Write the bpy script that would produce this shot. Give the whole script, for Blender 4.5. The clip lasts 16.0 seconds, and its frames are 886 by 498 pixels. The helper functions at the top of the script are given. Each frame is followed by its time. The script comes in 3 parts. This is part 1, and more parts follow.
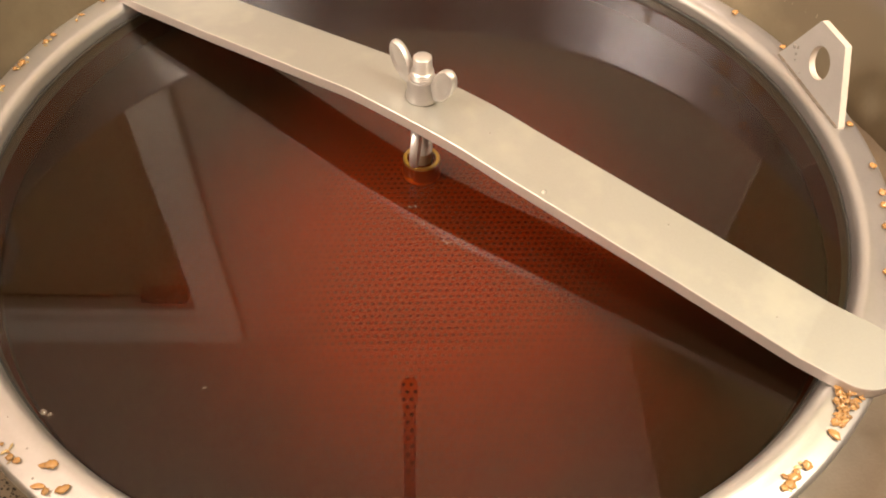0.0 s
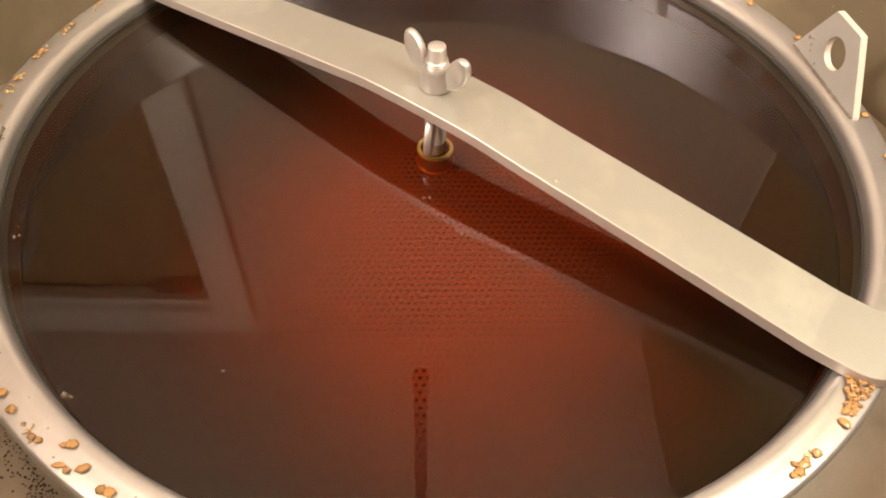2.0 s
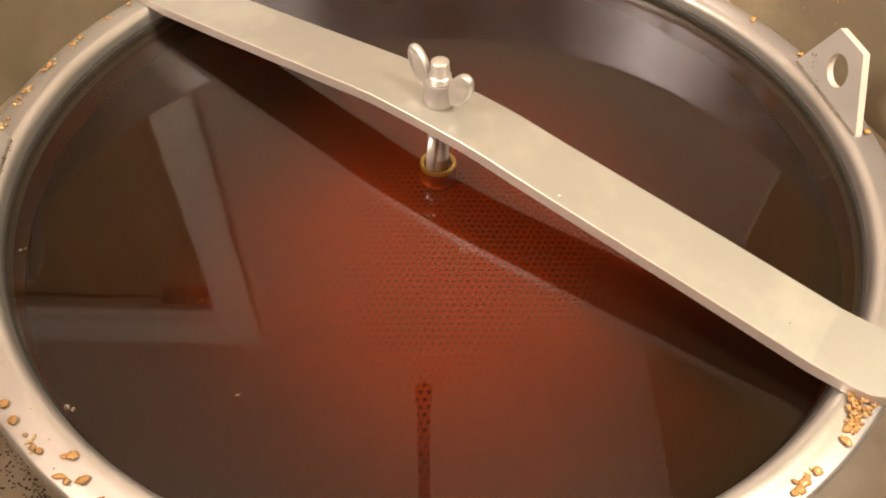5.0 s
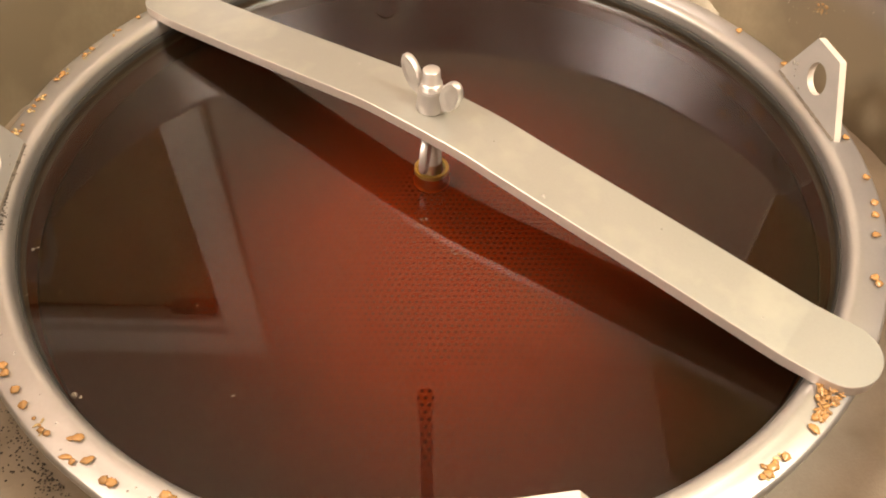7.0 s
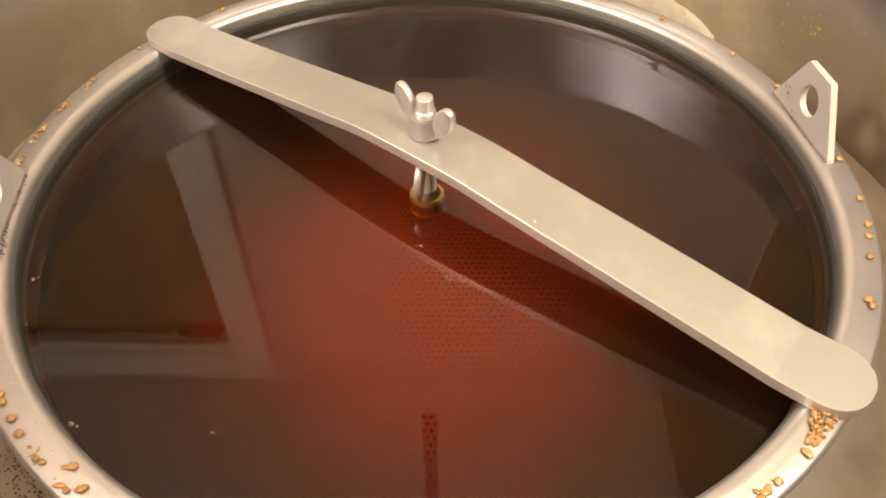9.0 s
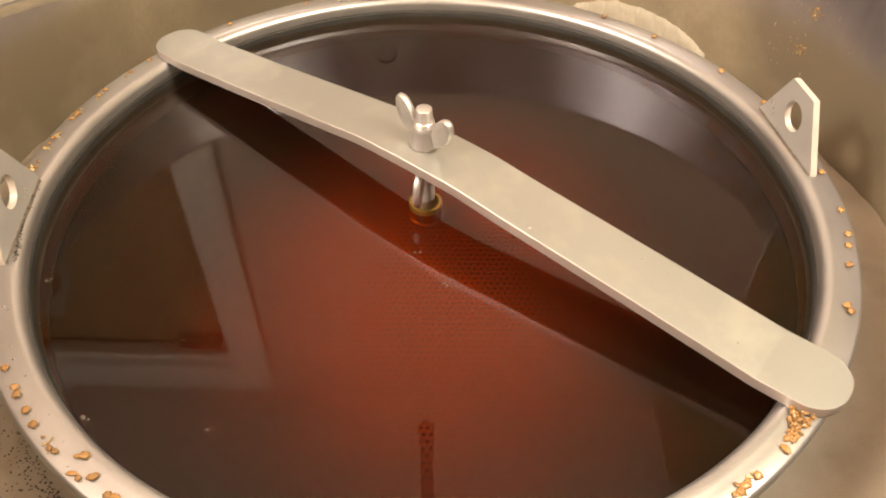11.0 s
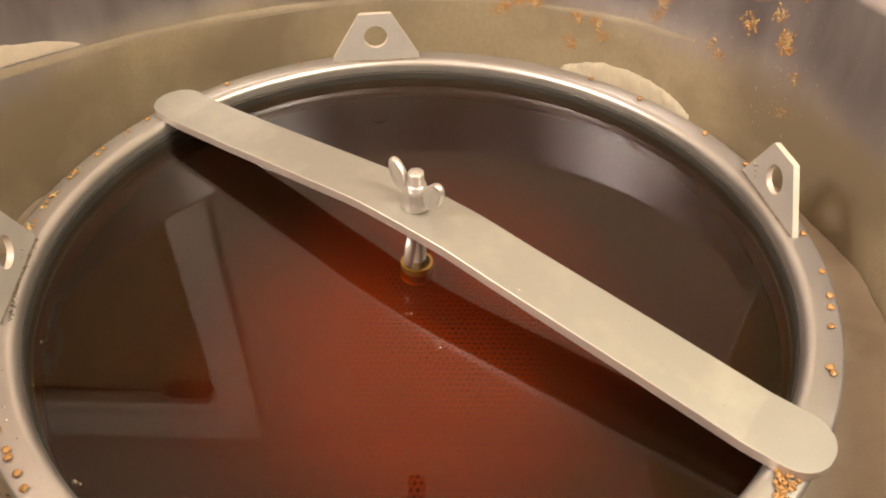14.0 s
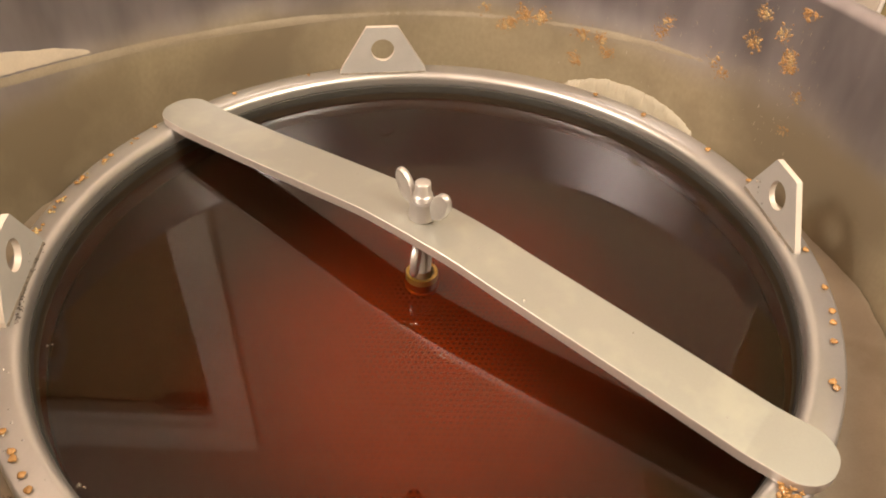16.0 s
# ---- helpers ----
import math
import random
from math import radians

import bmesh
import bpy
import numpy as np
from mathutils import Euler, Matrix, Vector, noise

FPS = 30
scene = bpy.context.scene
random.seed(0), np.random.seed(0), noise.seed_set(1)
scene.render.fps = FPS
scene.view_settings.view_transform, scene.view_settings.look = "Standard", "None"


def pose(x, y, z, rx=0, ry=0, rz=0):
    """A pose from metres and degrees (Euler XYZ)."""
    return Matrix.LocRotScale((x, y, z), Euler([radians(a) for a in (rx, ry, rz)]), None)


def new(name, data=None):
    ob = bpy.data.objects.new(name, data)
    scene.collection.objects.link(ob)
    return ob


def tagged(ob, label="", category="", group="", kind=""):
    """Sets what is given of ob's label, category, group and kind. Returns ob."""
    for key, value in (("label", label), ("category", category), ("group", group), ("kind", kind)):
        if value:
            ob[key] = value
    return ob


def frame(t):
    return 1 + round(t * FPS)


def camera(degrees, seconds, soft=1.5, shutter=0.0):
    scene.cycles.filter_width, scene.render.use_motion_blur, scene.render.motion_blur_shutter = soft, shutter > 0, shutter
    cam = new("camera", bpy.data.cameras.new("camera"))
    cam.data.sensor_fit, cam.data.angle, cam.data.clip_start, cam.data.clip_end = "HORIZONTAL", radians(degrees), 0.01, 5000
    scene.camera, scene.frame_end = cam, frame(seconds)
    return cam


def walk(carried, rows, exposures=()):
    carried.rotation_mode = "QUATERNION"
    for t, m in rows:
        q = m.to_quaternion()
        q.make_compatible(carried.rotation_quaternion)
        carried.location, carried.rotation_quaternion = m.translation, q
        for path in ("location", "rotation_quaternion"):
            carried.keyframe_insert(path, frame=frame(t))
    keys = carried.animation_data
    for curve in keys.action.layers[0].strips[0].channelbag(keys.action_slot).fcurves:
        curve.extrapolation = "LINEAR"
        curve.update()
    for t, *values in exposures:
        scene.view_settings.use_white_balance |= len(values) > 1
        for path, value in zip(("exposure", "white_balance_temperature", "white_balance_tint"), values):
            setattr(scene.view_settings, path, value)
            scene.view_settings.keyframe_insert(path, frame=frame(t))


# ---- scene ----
# Heights count from the flat rim of the inner pipe (z = 0); the floor lies 1.05 m below it.
cam = camera(60.37, 16.0, soft=1.9)
ROWS = [
    (0.0, 0.0001, -0.3219, 0.2800, -0.697, -49.355, -1.593),
    (0.5, 0.0031, -0.3229, 0.2798, -0.495, -49.680, -1.465),
    (1.0, 0.0045, -0.3244, 0.2788, -0.274, -49.792, -1.305),
    (1.5, 0.0039, -0.3240, 0.2776, -0.077, -49.983, -1.213),
    (2.0, -0.0007, -0.3258, 0.2809, 0.163, -49.930, -1.182),
    (2.5, -0.0014, -0.3260, 0.2811, 0.380, -49.669, -1.312),
    (3.0, -0.0017, -0.3260, 0.2825, 0.518, -49.407, -1.392),
    (3.5, -0.0011, -0.3260, 0.2830, 0.591, -49.264, -1.361),
    (4.0, 0.0001, -0.3251, 0.2824, 0.565, -49.153, -1.317),
    (6.5, 0.0074, -0.3355, 0.2847, 1.249, -48.467, -0.647),
    (7.0, 0.0122, -0.3435, 0.2903, 1.370, -47.907, -0.553),
    (7.5, 0.0157, -0.3448, 0.2905, 1.440, -47.397, -0.359),
    (8.0, 0.0178, -0.3450, 0.2930, 1.518, -46.952, -0.093),
    (8.5, 0.0187, -0.3443, 0.2926, 1.538, -46.676, 0.176),
    (9.0, 0.0205, -0.3432, 0.2941, 1.478, -46.375, 0.324),
    (11.5, 0.0219, -0.3611, 0.3030, 1.776, -44.715, -0.241),
    (12.0, 0.0238, -0.3585, 0.3022, 1.631, -44.132, -0.251),
    (12.5, 0.0241, -0.3559, 0.3057, 1.480, -43.657, -0.328),
    (13.0, 0.0210, -0.3560, 0.3088, 1.389, -42.995, -0.415),
    (13.5, 0.0196, -0.3600, 0.3138, 1.372, -42.363, -0.528),
    (14.0, 0.0212, -0.3582, 0.3152, 1.385, -41.933, -0.743),
    (14.5, 0.0220, -0.3562, 0.3134, 1.357, -41.661, -1.010),
    (15.0, 0.0176, -0.3561, 0.3101, 1.512, -41.296, -1.185),
    (15.5, 0.0164, -0.3591, 0.3113, 1.659, -41.071, -1.388),
    (16.0, 0.0164, -0.3630, 0.3143, 1.820, -40.718, -1.535),
]
walk(cam, [(t, pose(x, y, z, 90 + pitch, roll, yaw)) for t, x, y, z, yaw, pitch, roll in ROWS],
     exposures=[(0.0, 0.06), (9.0, 0.05), (13.0, -0.08), (16.0, -0.16)])

# ---- light ----
world = bpy.data.worlds.new("room_air")
world.use_nodes = True
world.node_tree.nodes["Background"].inputs[0].default_value = (0.9, 0.75, 0.6, 1)
world.node_tree.nodes["Background"].inputs[1].default_value = 0.02
scene.world = world
scene.view_settings.exposure = 0.0

WARM = (1.0, 0.893, 0.740)


LAMP = (-0.72, -0.36, 0.80)
# Unseen fill lamp, added to brighten the left of the vessel wall.
FILL_LAMP_EAST = (0.44, -0.24, 0.67)


def bulb_light(place, power, colour):
    data = bpy.data.lights.new("bulb_light", "POINT")
    data.shadow_soft_size, data.energy, data.color = 0.10, power, colour
    ob = new("bulb_light", data)
    ob.location = place
    return ob


bulb_light(LAMP, 36, WARM)
bulb_light(FILL_LAMP_EAST, 28, WARM)

# ---- materials ----


def material(name, base, rough=0.5, metal=0.0, spread=0.12, scale=40.0, fine=400.0, bump=0.05, rough_spread=0.1,
             stretch=(1, 1, 1), stain=None, stain_scale=6.0, stain_cut=(0.5, 0.7), per_object=0.0, distance=0.001):
    """Principled surface with variation at two scales, an optional stain colour, and fine relief."""
    m = bpy.data.materials.new(name)
    m.use_nodes = True
    nt = m.node_tree
    nodes, links = nt.nodes, nt.links
    bsdf = nodes["Principled BSDF"]
    bsdf.inputs["Metallic"].default_value = metal
    coord = nodes.new("ShaderNodeTexCoord")
    mapping = nodes.new("ShaderNodeMapping")
    mapping.inputs["Scale"].default_value = stretch
    links.new(coord.outputs["Object"], mapping.inputs[0])
    big = nodes.new("ShaderNodeTexNoise")
    big.inputs["Scale"].default_value, big.inputs["Detail"].default_value = scale, 5
    small = nodes.new("ShaderNodeTexNoise")
    small.inputs["Scale"].default_value, small.inputs["Detail"].default_value = fine, 3
    for n in (big, small):
        links.new(mapping.outputs[0], n.inputs["Vector"])
    mixv = nodes.new("ShaderNodeMath")
    mixv.operation = "MULTIPLY_ADD"
    mixv.inputs[1].default_value = 0.35
    links.new(small.outputs["Fac"], mixv.inputs[0])
    half = nodes.new("ShaderNodeMath")
    half.operation = "MULTIPLY"
    half.inputs[1].default_value = 0.65
    links.new(big.outputs["Fac"], half.inputs[0])
    links.new(half.outputs[0], mixv.inputs[2])
    ramp = nodes.new("ShaderNodeValToRGB")
    lo = [max(0, c * (1 - spread)) for c in base]
    hi = [min(1, c * (1 + spread)) for c in base]
    ramp.color_ramp.elements[0].position, ramp.color_ramp.elements[1].position = 0.3, 0.7
    ramp.color_ramp.elements[0].color, ramp.color_ramp.elements[1].color = (*lo, 1), (*hi, 1)
    links.new(mixv.outputs[0], ramp.inputs[0])
    colour = ramp.outputs[0]
    if stain:
        st = nodes.new("ShaderNodeTexNoise")
        st.inputs["Scale"].default_value, st.inputs["Detail"].default_value = stain_scale, 7
        links.new(coord.outputs["Object"], st.inputs["Vector"])
        cut = nodes.new("ShaderNodeMapRange")
        cut.inputs[1].default_value, cut.inputs[2].default_value = stain_cut
        links.new(st.outputs["Fac"], cut.inputs[0])
        mix = nodes.new("ShaderNodeMix")
        mix.data_type = "RGBA"
        links.new(cut.outputs[0], mix.inputs["Factor"])
        links.new(colour, mix.inputs["A"])
        mix.inputs["B"].default_value = (*stain, 1)
        colour = mix.outputs["Result"]
    if per_object:
        info = nodes.new("ShaderNodeObjectInfo")
        hsv = nodes.new("ShaderNodeHueSaturation")
        rng = nodes.new("ShaderNodeMapRange")
        rng.inputs[3].default_value, rng.inputs[4].default_value = 1 - per_object, 1 + per_object
        links.new(info.outputs["Random"], rng.inputs[0])
        links.new(rng.outputs[0], hsv.inputs["Value"])
        links.new(colour, hsv.inputs["Color"])
        colour = hsv.outputs[0]
    links.new(colour, bsdf.inputs["Base Color"])
    rr = nodes.new("ShaderNodeMapRange")
    rr.inputs[3].default_value, rr.inputs[4].default_value = max(0.02, rough - rough_spread), min(1, rough + rough_spread)
    links.new(big.outputs["Fac"], rr.inputs[0])
    links.new(rr.outputs[0], bsdf.inputs["Roughness"])
    if bump:
        b = nodes.new("ShaderNodeBump")
        b.inputs["Strength"].default_value, b.inputs["Distance"].default_value = bump, distance
        links.new(mixv.outputs[0], b.inputs["Height"])
        links.new(b.outputs[0], bsdf.inputs["Normal"])
    return m


STEEL_WALL = material("vessel_steel", (0.37, 0.312, 0.215), 0.46, 0.35, 0.16, 9, 300, 0.0, 0.10, (1, 1, 0.7), (0.245, 0.200, 0.138), 8, (0.48, 0.66))


def tide_film(m, height, clean):
    """Above a ragged tide line the steel is cleaner and glossier, with streaks that ran down."""
    nodes, links = m.node_tree.nodes, m.node_tree.links
    bsdf = nodes["Principled BSDF"]
    old_colour = bsdf.inputs["Base Color"].links[0].from_socket
    old_rough = bsdf.inputs["Roughness"].links[0].from_socket
    coord = nodes.new("ShaderNodeTexCoord")
    sep = nodes.new("ShaderNodeSeparateXYZ")
    links.new(coord.outputs["Object"], sep.inputs[0])
    wave = nodes.new("ShaderNodeTexNoise")
    wave.inputs["Scale"].default_value, wave.inputs["Detail"].default_value = 7, 5
    links.new(coord.outputs["Object"], wave.inputs["Vector"])
    add = nodes.new("ShaderNodeMath")
    add.operation = "MULTIPLY_ADD"
    add.inputs[1].default_value = 0.060
    links.new(wave.outputs["Fac"], add.inputs[0])
    links.new(sep.outputs["Z"], add.inputs[2])
    cut = nodes.new("ShaderNodeMapRange")
    cut.interpolation_type = "SMOOTHSTEP"
    cut.inputs[1].default_value, cut.inputs[2].default_value = height + 0.010, height + 0.056
    links.new(add.outputs[0], cut.inputs[0])
    streak_map = nodes.new("ShaderNodeMapping")
    streak_map.inputs["Scale"].default_value = (26, 26, 9)
    links.new(coord.outputs["Object"], streak_map.inputs[0])
    streak = nodes.new("ShaderNodeTexNoise")
    streak.inputs["Scale"].default_value, streak.inputs["Detail"].default_value = 1.0, 3
    links.new(streak_map.outputs[0], streak.inputs["Vector"])
    ramp = nodes.new("ShaderNodeValToRGB")
    ramp.color_ramp.elements[0].position, ramp.color_ramp.elements[1].position = 0.36, 0.62
    ramp.color_ramp.elements[0].color = (*[c * 0.72 for c in clean], 1)
    ramp.color_ramp.elements[1].color = (*clean, 1)
    links.new(streak.outputs["Fac"], ramp.inputs[0])
    mix = nodes.new("ShaderNodeMix")
    mix.data_type = "RGBA"
    links.new(cut.outputs[0], mix.inputs["Factor"])
    links.new(old_colour, mix.inputs["A"])
    links.new(ramp.outputs[0], mix.inputs["B"])
    links.new(mix.outputs["Result"], bsdf.inputs["Base Color"])
    gloss = nodes.new("ShaderNodeMapRange")
    gloss.inputs[3].default_value, gloss.inputs[4].default_value = 0.24, 0.38
    links.new(streak.outputs["Fac"], gloss.inputs[0])
    mixr = nodes.new("ShaderNodeMix")
    links.new(cut.outputs[0], mixr.inputs["Factor"])
    links.new(old_rough, mixr.inputs["A"])
    links.new(gloss.outputs[0], mixr.inputs["B"])
    links.new(mixr.outputs["Result"], bsdf.inputs["Roughness"])
    bare = nodes.new("ShaderNodeMapRange")
    bare.inputs[3].default_value, bare.inputs[4].default_value = 0.35, 0.78
    links.new(cut.outputs[0], bare.inputs[0])
    links.new(bare.outputs[0], bsdf.inputs["Metallic"])


tide_film(STEEL_WALL, 1.05 + 0.030, (0.43, 0.40, 0.43))
STEEL_PIPE = material("pipe_steel", (0.455, 0.447, 0.440), 0.33, 0.80, 0.06, 25, 500, 0.01, 0.08)
STEEL_BAR = material("bar_steel", (0.352, 0.352, 0.322), 0.48, 0.74, 0.05, 14, 900, 0.05, 0.07, (1, 1, 1), (0.40, 0.398, 0.352), 34, (0.52, 0.68))
# Bar's side faces: paler, pinker and less metallic than its top.
PALE_SIDE = material("pale_side", (0.52, 0.462, 0.425), 0.42, 0.5, 0.06, 60, 900, 0.08, 0.08)
# Lug edges repeat the steel paler, the lamplight put into the colour.
LIT_EDGE = material("lit_edge", (0.60, 0.53, 0.465), 0.45, 0.2, 0.06, 60, 900, 0.08, 0.08)
STEEL_LUG = material("lug_steel", (0.44, 0.425, 0.41), 0.50, 0.15, 0.08, 60, 900, 0.05, 0.08)
WELD = material("weld_bead", (0.20, 0.175, 0.145), 0.55, 0.5, 0.35, 120, 900, 0.3)
CHROME = material("nut_steel", (0.56, 0.535, 0.52), 0.40, 0.82, 0.05, 150, 1500, 0.05, 0.06)
STEEL_SIEVE = material("sieve_steel", (0.210, 0.163, 0.110), 0.6, 0.0, 0.10, 20, 300, 0.05, 0.1)
# Yellow put into the collar's colour for steel tinted by thin wort.
COLLAR_YELLOW = material("collar_yellow", (0.60, 0.56, 0.17), 0.32, 0.85, 0.08, 90, 900, 0.05)
GRAIN = material("malt_husk", (0.36, 0.195, 0.068), 0.18, 0, 0.30, 120, 900, 0.3, 0.1, (1, 1, 1), (0.40, 0.235, 0.080), 90, (0.5, 0.7), 0.25)
RESIDUE = material("husk_smear", (0.37, 0.21, 0.085), 0.45, 0, 0.35, 160, 900, 0.3, 0.1, (1, 1, 1), (0.50, 0.36, 0.18), 120, (0.5, 0.65))
PALE_HUSK = material("pale_husk", (0.50, 0.375, 0.175), 0.25, 0, 0.25, 120, 900, 0.3, 0.1, (1, 1, 1), (0.38, 0.22, 0.08), 90, (0.5, 0.7), 0.25)
FOAM = material("wort_foam", (0.34, 0.29, 0.225), 0.55, 0, 0.10, 60, 700, 0.35, 0.1, (1, 1, 1), (0.25, 0.21, 0.155), 22, (0.56, 0.75))
FOAM_DRY = material("dried_foam", (0.42, 0.37, 0.285), 0.6, 0, 0.10, 90, 900, 0.3, 0.1)
SPLASH = material("pale_splash", (0.52, 0.44, 0.34), 0.3, 0, 0.15, 90, 600, 0.1)
BLACK_SPECK = material("dark_trub", (0.05, 0.04, 0.03), 0.6, 0, 0.3, 90, 600, 0.2)
PLASTER = material("wall_plaster", (0.58, 0.505, 0.45), 0.85, 0, 0.05, 3, 120, 0.15)
CEILING_PAINT = material("ceiling_paint", (0.88, 0.735, 0.675), 0.9, 0, 0.05, 3, 140, 0.12)
DARK_WALL = material("olive_wall", (0.34, 0.285, 0.145), 0.8, 0, 0.12, 4, 90, 0.15)
WHITE_TRIM = material("white_trim", (0.82, 0.78, 0.745), 0.5, 0, 0.04, 6, 200, 0.05)
DARK_WOOD = material("brown_wood", (0.27, 0.19, 0.085), 0.6, 0, 0.35, 5, 60, 0.2, 0.1, (6, 6, 0.6))
FLOOR_TILE = material("floor_screed", (0.34, 0.31, 0.27), 0.7, 0, 0.15, 4, 120, 0.2)
ROPE = material("hoist_strap", (0.06, 0.05, 0.05), 0.8, 0, 0.2, 60, 500, 0.3)
HANDLE = material("handle_iron", (0.04, 0.03, 0.03), 0.5, 0.6, 0.2, 60, 500, 0.1)


def wort_material():
    m = bpy.data.materials.new("wort")
    m.use_nodes = True
    nodes, links = m.node_tree.nodes, m.node_tree.links
    b = nodes["Principled BSDF"]
    b.inputs["Base Color"].default_value = (0.85, 0.52, 0.27, 1)
    b.inputs["Roughness"].default_value = 0.0
    b.inputs["IOR"].default_value = 1.37
    b.inputs["Transmission Weight"].default_value = 0.993
    coord = nodes.new("ShaderNodeTexCoord")
    n = nodes.new("ShaderNodeTexNoise")
    n.inputs["Scale"].default_value, n.inputs["Detail"].default_value = 9.0, 2
    links.new(coord.outputs["Object"], n.inputs["Vector"])
    bump = nodes.new("ShaderNodeBump")
    bump.inputs["Strength"].default_value, bump.inputs["Distance"].default_value = 0.04, 0.002
    links.new(n.outputs["Fac"], bump.inputs["Height"])
    links.new(bump.outputs[0], b.inputs["Normal"])
    return m


WORT = wort_material()
WORT_DEEP = bpy.data.materials.new("deep_wort")
WORT_DEEP.use_nodes = True
WORT_DEEP.node_tree.nodes.remove(WORT_DEEP.node_tree.nodes["Principled BSDF"])
see = WORT_DEEP.node_tree.nodes.new("ShaderNodeBsdfTransparent")
see.inputs[0].default_value = (0.61, 0.138, 0.0245, 1)
WORT_DEEP.node_tree.links.new(see.outputs[0], WORT_DEEP.node_tree.nodes["Material Output"].inputs["Surface"])


def painted_falloff(m):
    """Paints the loss of light into the colour, darker away from a lit middle."""
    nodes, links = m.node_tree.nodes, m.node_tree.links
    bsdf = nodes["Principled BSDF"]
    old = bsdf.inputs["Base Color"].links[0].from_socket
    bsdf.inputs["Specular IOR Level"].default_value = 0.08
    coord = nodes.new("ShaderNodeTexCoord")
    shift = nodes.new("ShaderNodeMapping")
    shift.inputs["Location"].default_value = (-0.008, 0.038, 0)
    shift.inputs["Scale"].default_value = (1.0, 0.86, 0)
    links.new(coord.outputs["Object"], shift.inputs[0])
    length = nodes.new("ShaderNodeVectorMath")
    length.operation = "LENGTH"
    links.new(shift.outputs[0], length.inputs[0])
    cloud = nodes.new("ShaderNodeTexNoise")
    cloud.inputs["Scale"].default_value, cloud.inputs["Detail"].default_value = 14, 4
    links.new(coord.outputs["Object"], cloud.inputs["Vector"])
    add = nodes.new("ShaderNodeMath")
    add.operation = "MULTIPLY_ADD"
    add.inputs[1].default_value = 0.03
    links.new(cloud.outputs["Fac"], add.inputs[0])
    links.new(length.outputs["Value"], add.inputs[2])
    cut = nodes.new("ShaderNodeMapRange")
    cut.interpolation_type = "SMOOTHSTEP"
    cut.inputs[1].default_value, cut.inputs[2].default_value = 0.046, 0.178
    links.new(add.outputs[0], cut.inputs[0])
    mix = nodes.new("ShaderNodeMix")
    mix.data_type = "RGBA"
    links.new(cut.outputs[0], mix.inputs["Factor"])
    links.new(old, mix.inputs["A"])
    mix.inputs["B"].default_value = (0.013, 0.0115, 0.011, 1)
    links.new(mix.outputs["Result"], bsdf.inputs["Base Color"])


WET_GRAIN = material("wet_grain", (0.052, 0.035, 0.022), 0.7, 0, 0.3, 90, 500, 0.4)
# Sieve and grain bed share the painted dimming towards the edge.
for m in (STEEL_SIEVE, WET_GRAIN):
    painted_falloff(m)

# ---- mesh helpers ----


def mesh_from(name, verts, faces, smooth=True):
    me = bpy.data.meshes.new(name)
    me.from_pydata([tuple(v) for v in verts], [], faces)
    me.polygons.foreach_set("use_smooth", [smooth] * len(me.polygons))
    me.update()
    return me


def thing(name, me, mat, label, category, group="", kind="", parent=None):
    ob = new(name, me)
    if mat:
        me.materials.append(mat)
    tagged(ob, label, category, group, kind)
    if parent:
        ob.parent = parent
    return ob


def part(name, me, mat, parent, label=""):
    ob = new(name, me)
    if not me.materials:
        me.materials.append(mat)
    ob.parent = parent
    tagged(ob, label)
    return ob


def empty(name, label, category, group="", place=(0, 0, 0)):
    ob = new(name)
    ob.empty_display_size = 0.02
    ob.location = place
    return tagged(ob, label, category, group)


def lathe(name, profile, steps=160, closed=True, centre=(0, 0)):
    """Turns a profile of (radius, height) round the z axis."""
    n = len(profile)
    verts, faces = [], []
    for i in range(steps):
        a = 2 * math.pi * i / steps
        for r, z in profile:
            verts.append((centre[0] + r * math.cos(a), centre[1] + r * math.sin(a), z))
    for i in range(steps):
        j = (i + 1) % steps
        for k in range(n if closed else n - 1):
            l = (k + 1) % n
            faces.append((i * n + k, j * n + k, j * n + l, i * n + l))
    return mesh_from(name, verts, faces)


def sharp(ob, degrees=35):
    ob.data.set_sharp_from_angle(angle=radians(degrees))
    return ob


def box(name, lo, hi, bevel=0.0):
    bm = bmesh.new()
    bmesh.ops.create_cube(bm, size=1)
    for v in bm.verts:
        v.co = [lo[i] + (v.co[i] + 0.5) * (hi[i] - lo[i]) for i in range(3)]
    if bevel:
        bmesh.ops.bevel(bm, geom=bm.edges[:], offset=bevel, segments=2, profile=0.5, affect="EDGES")
    me = bpy.data.meshes.new(name)
    bm.to_mesh(me)
    bm.free()
    return me


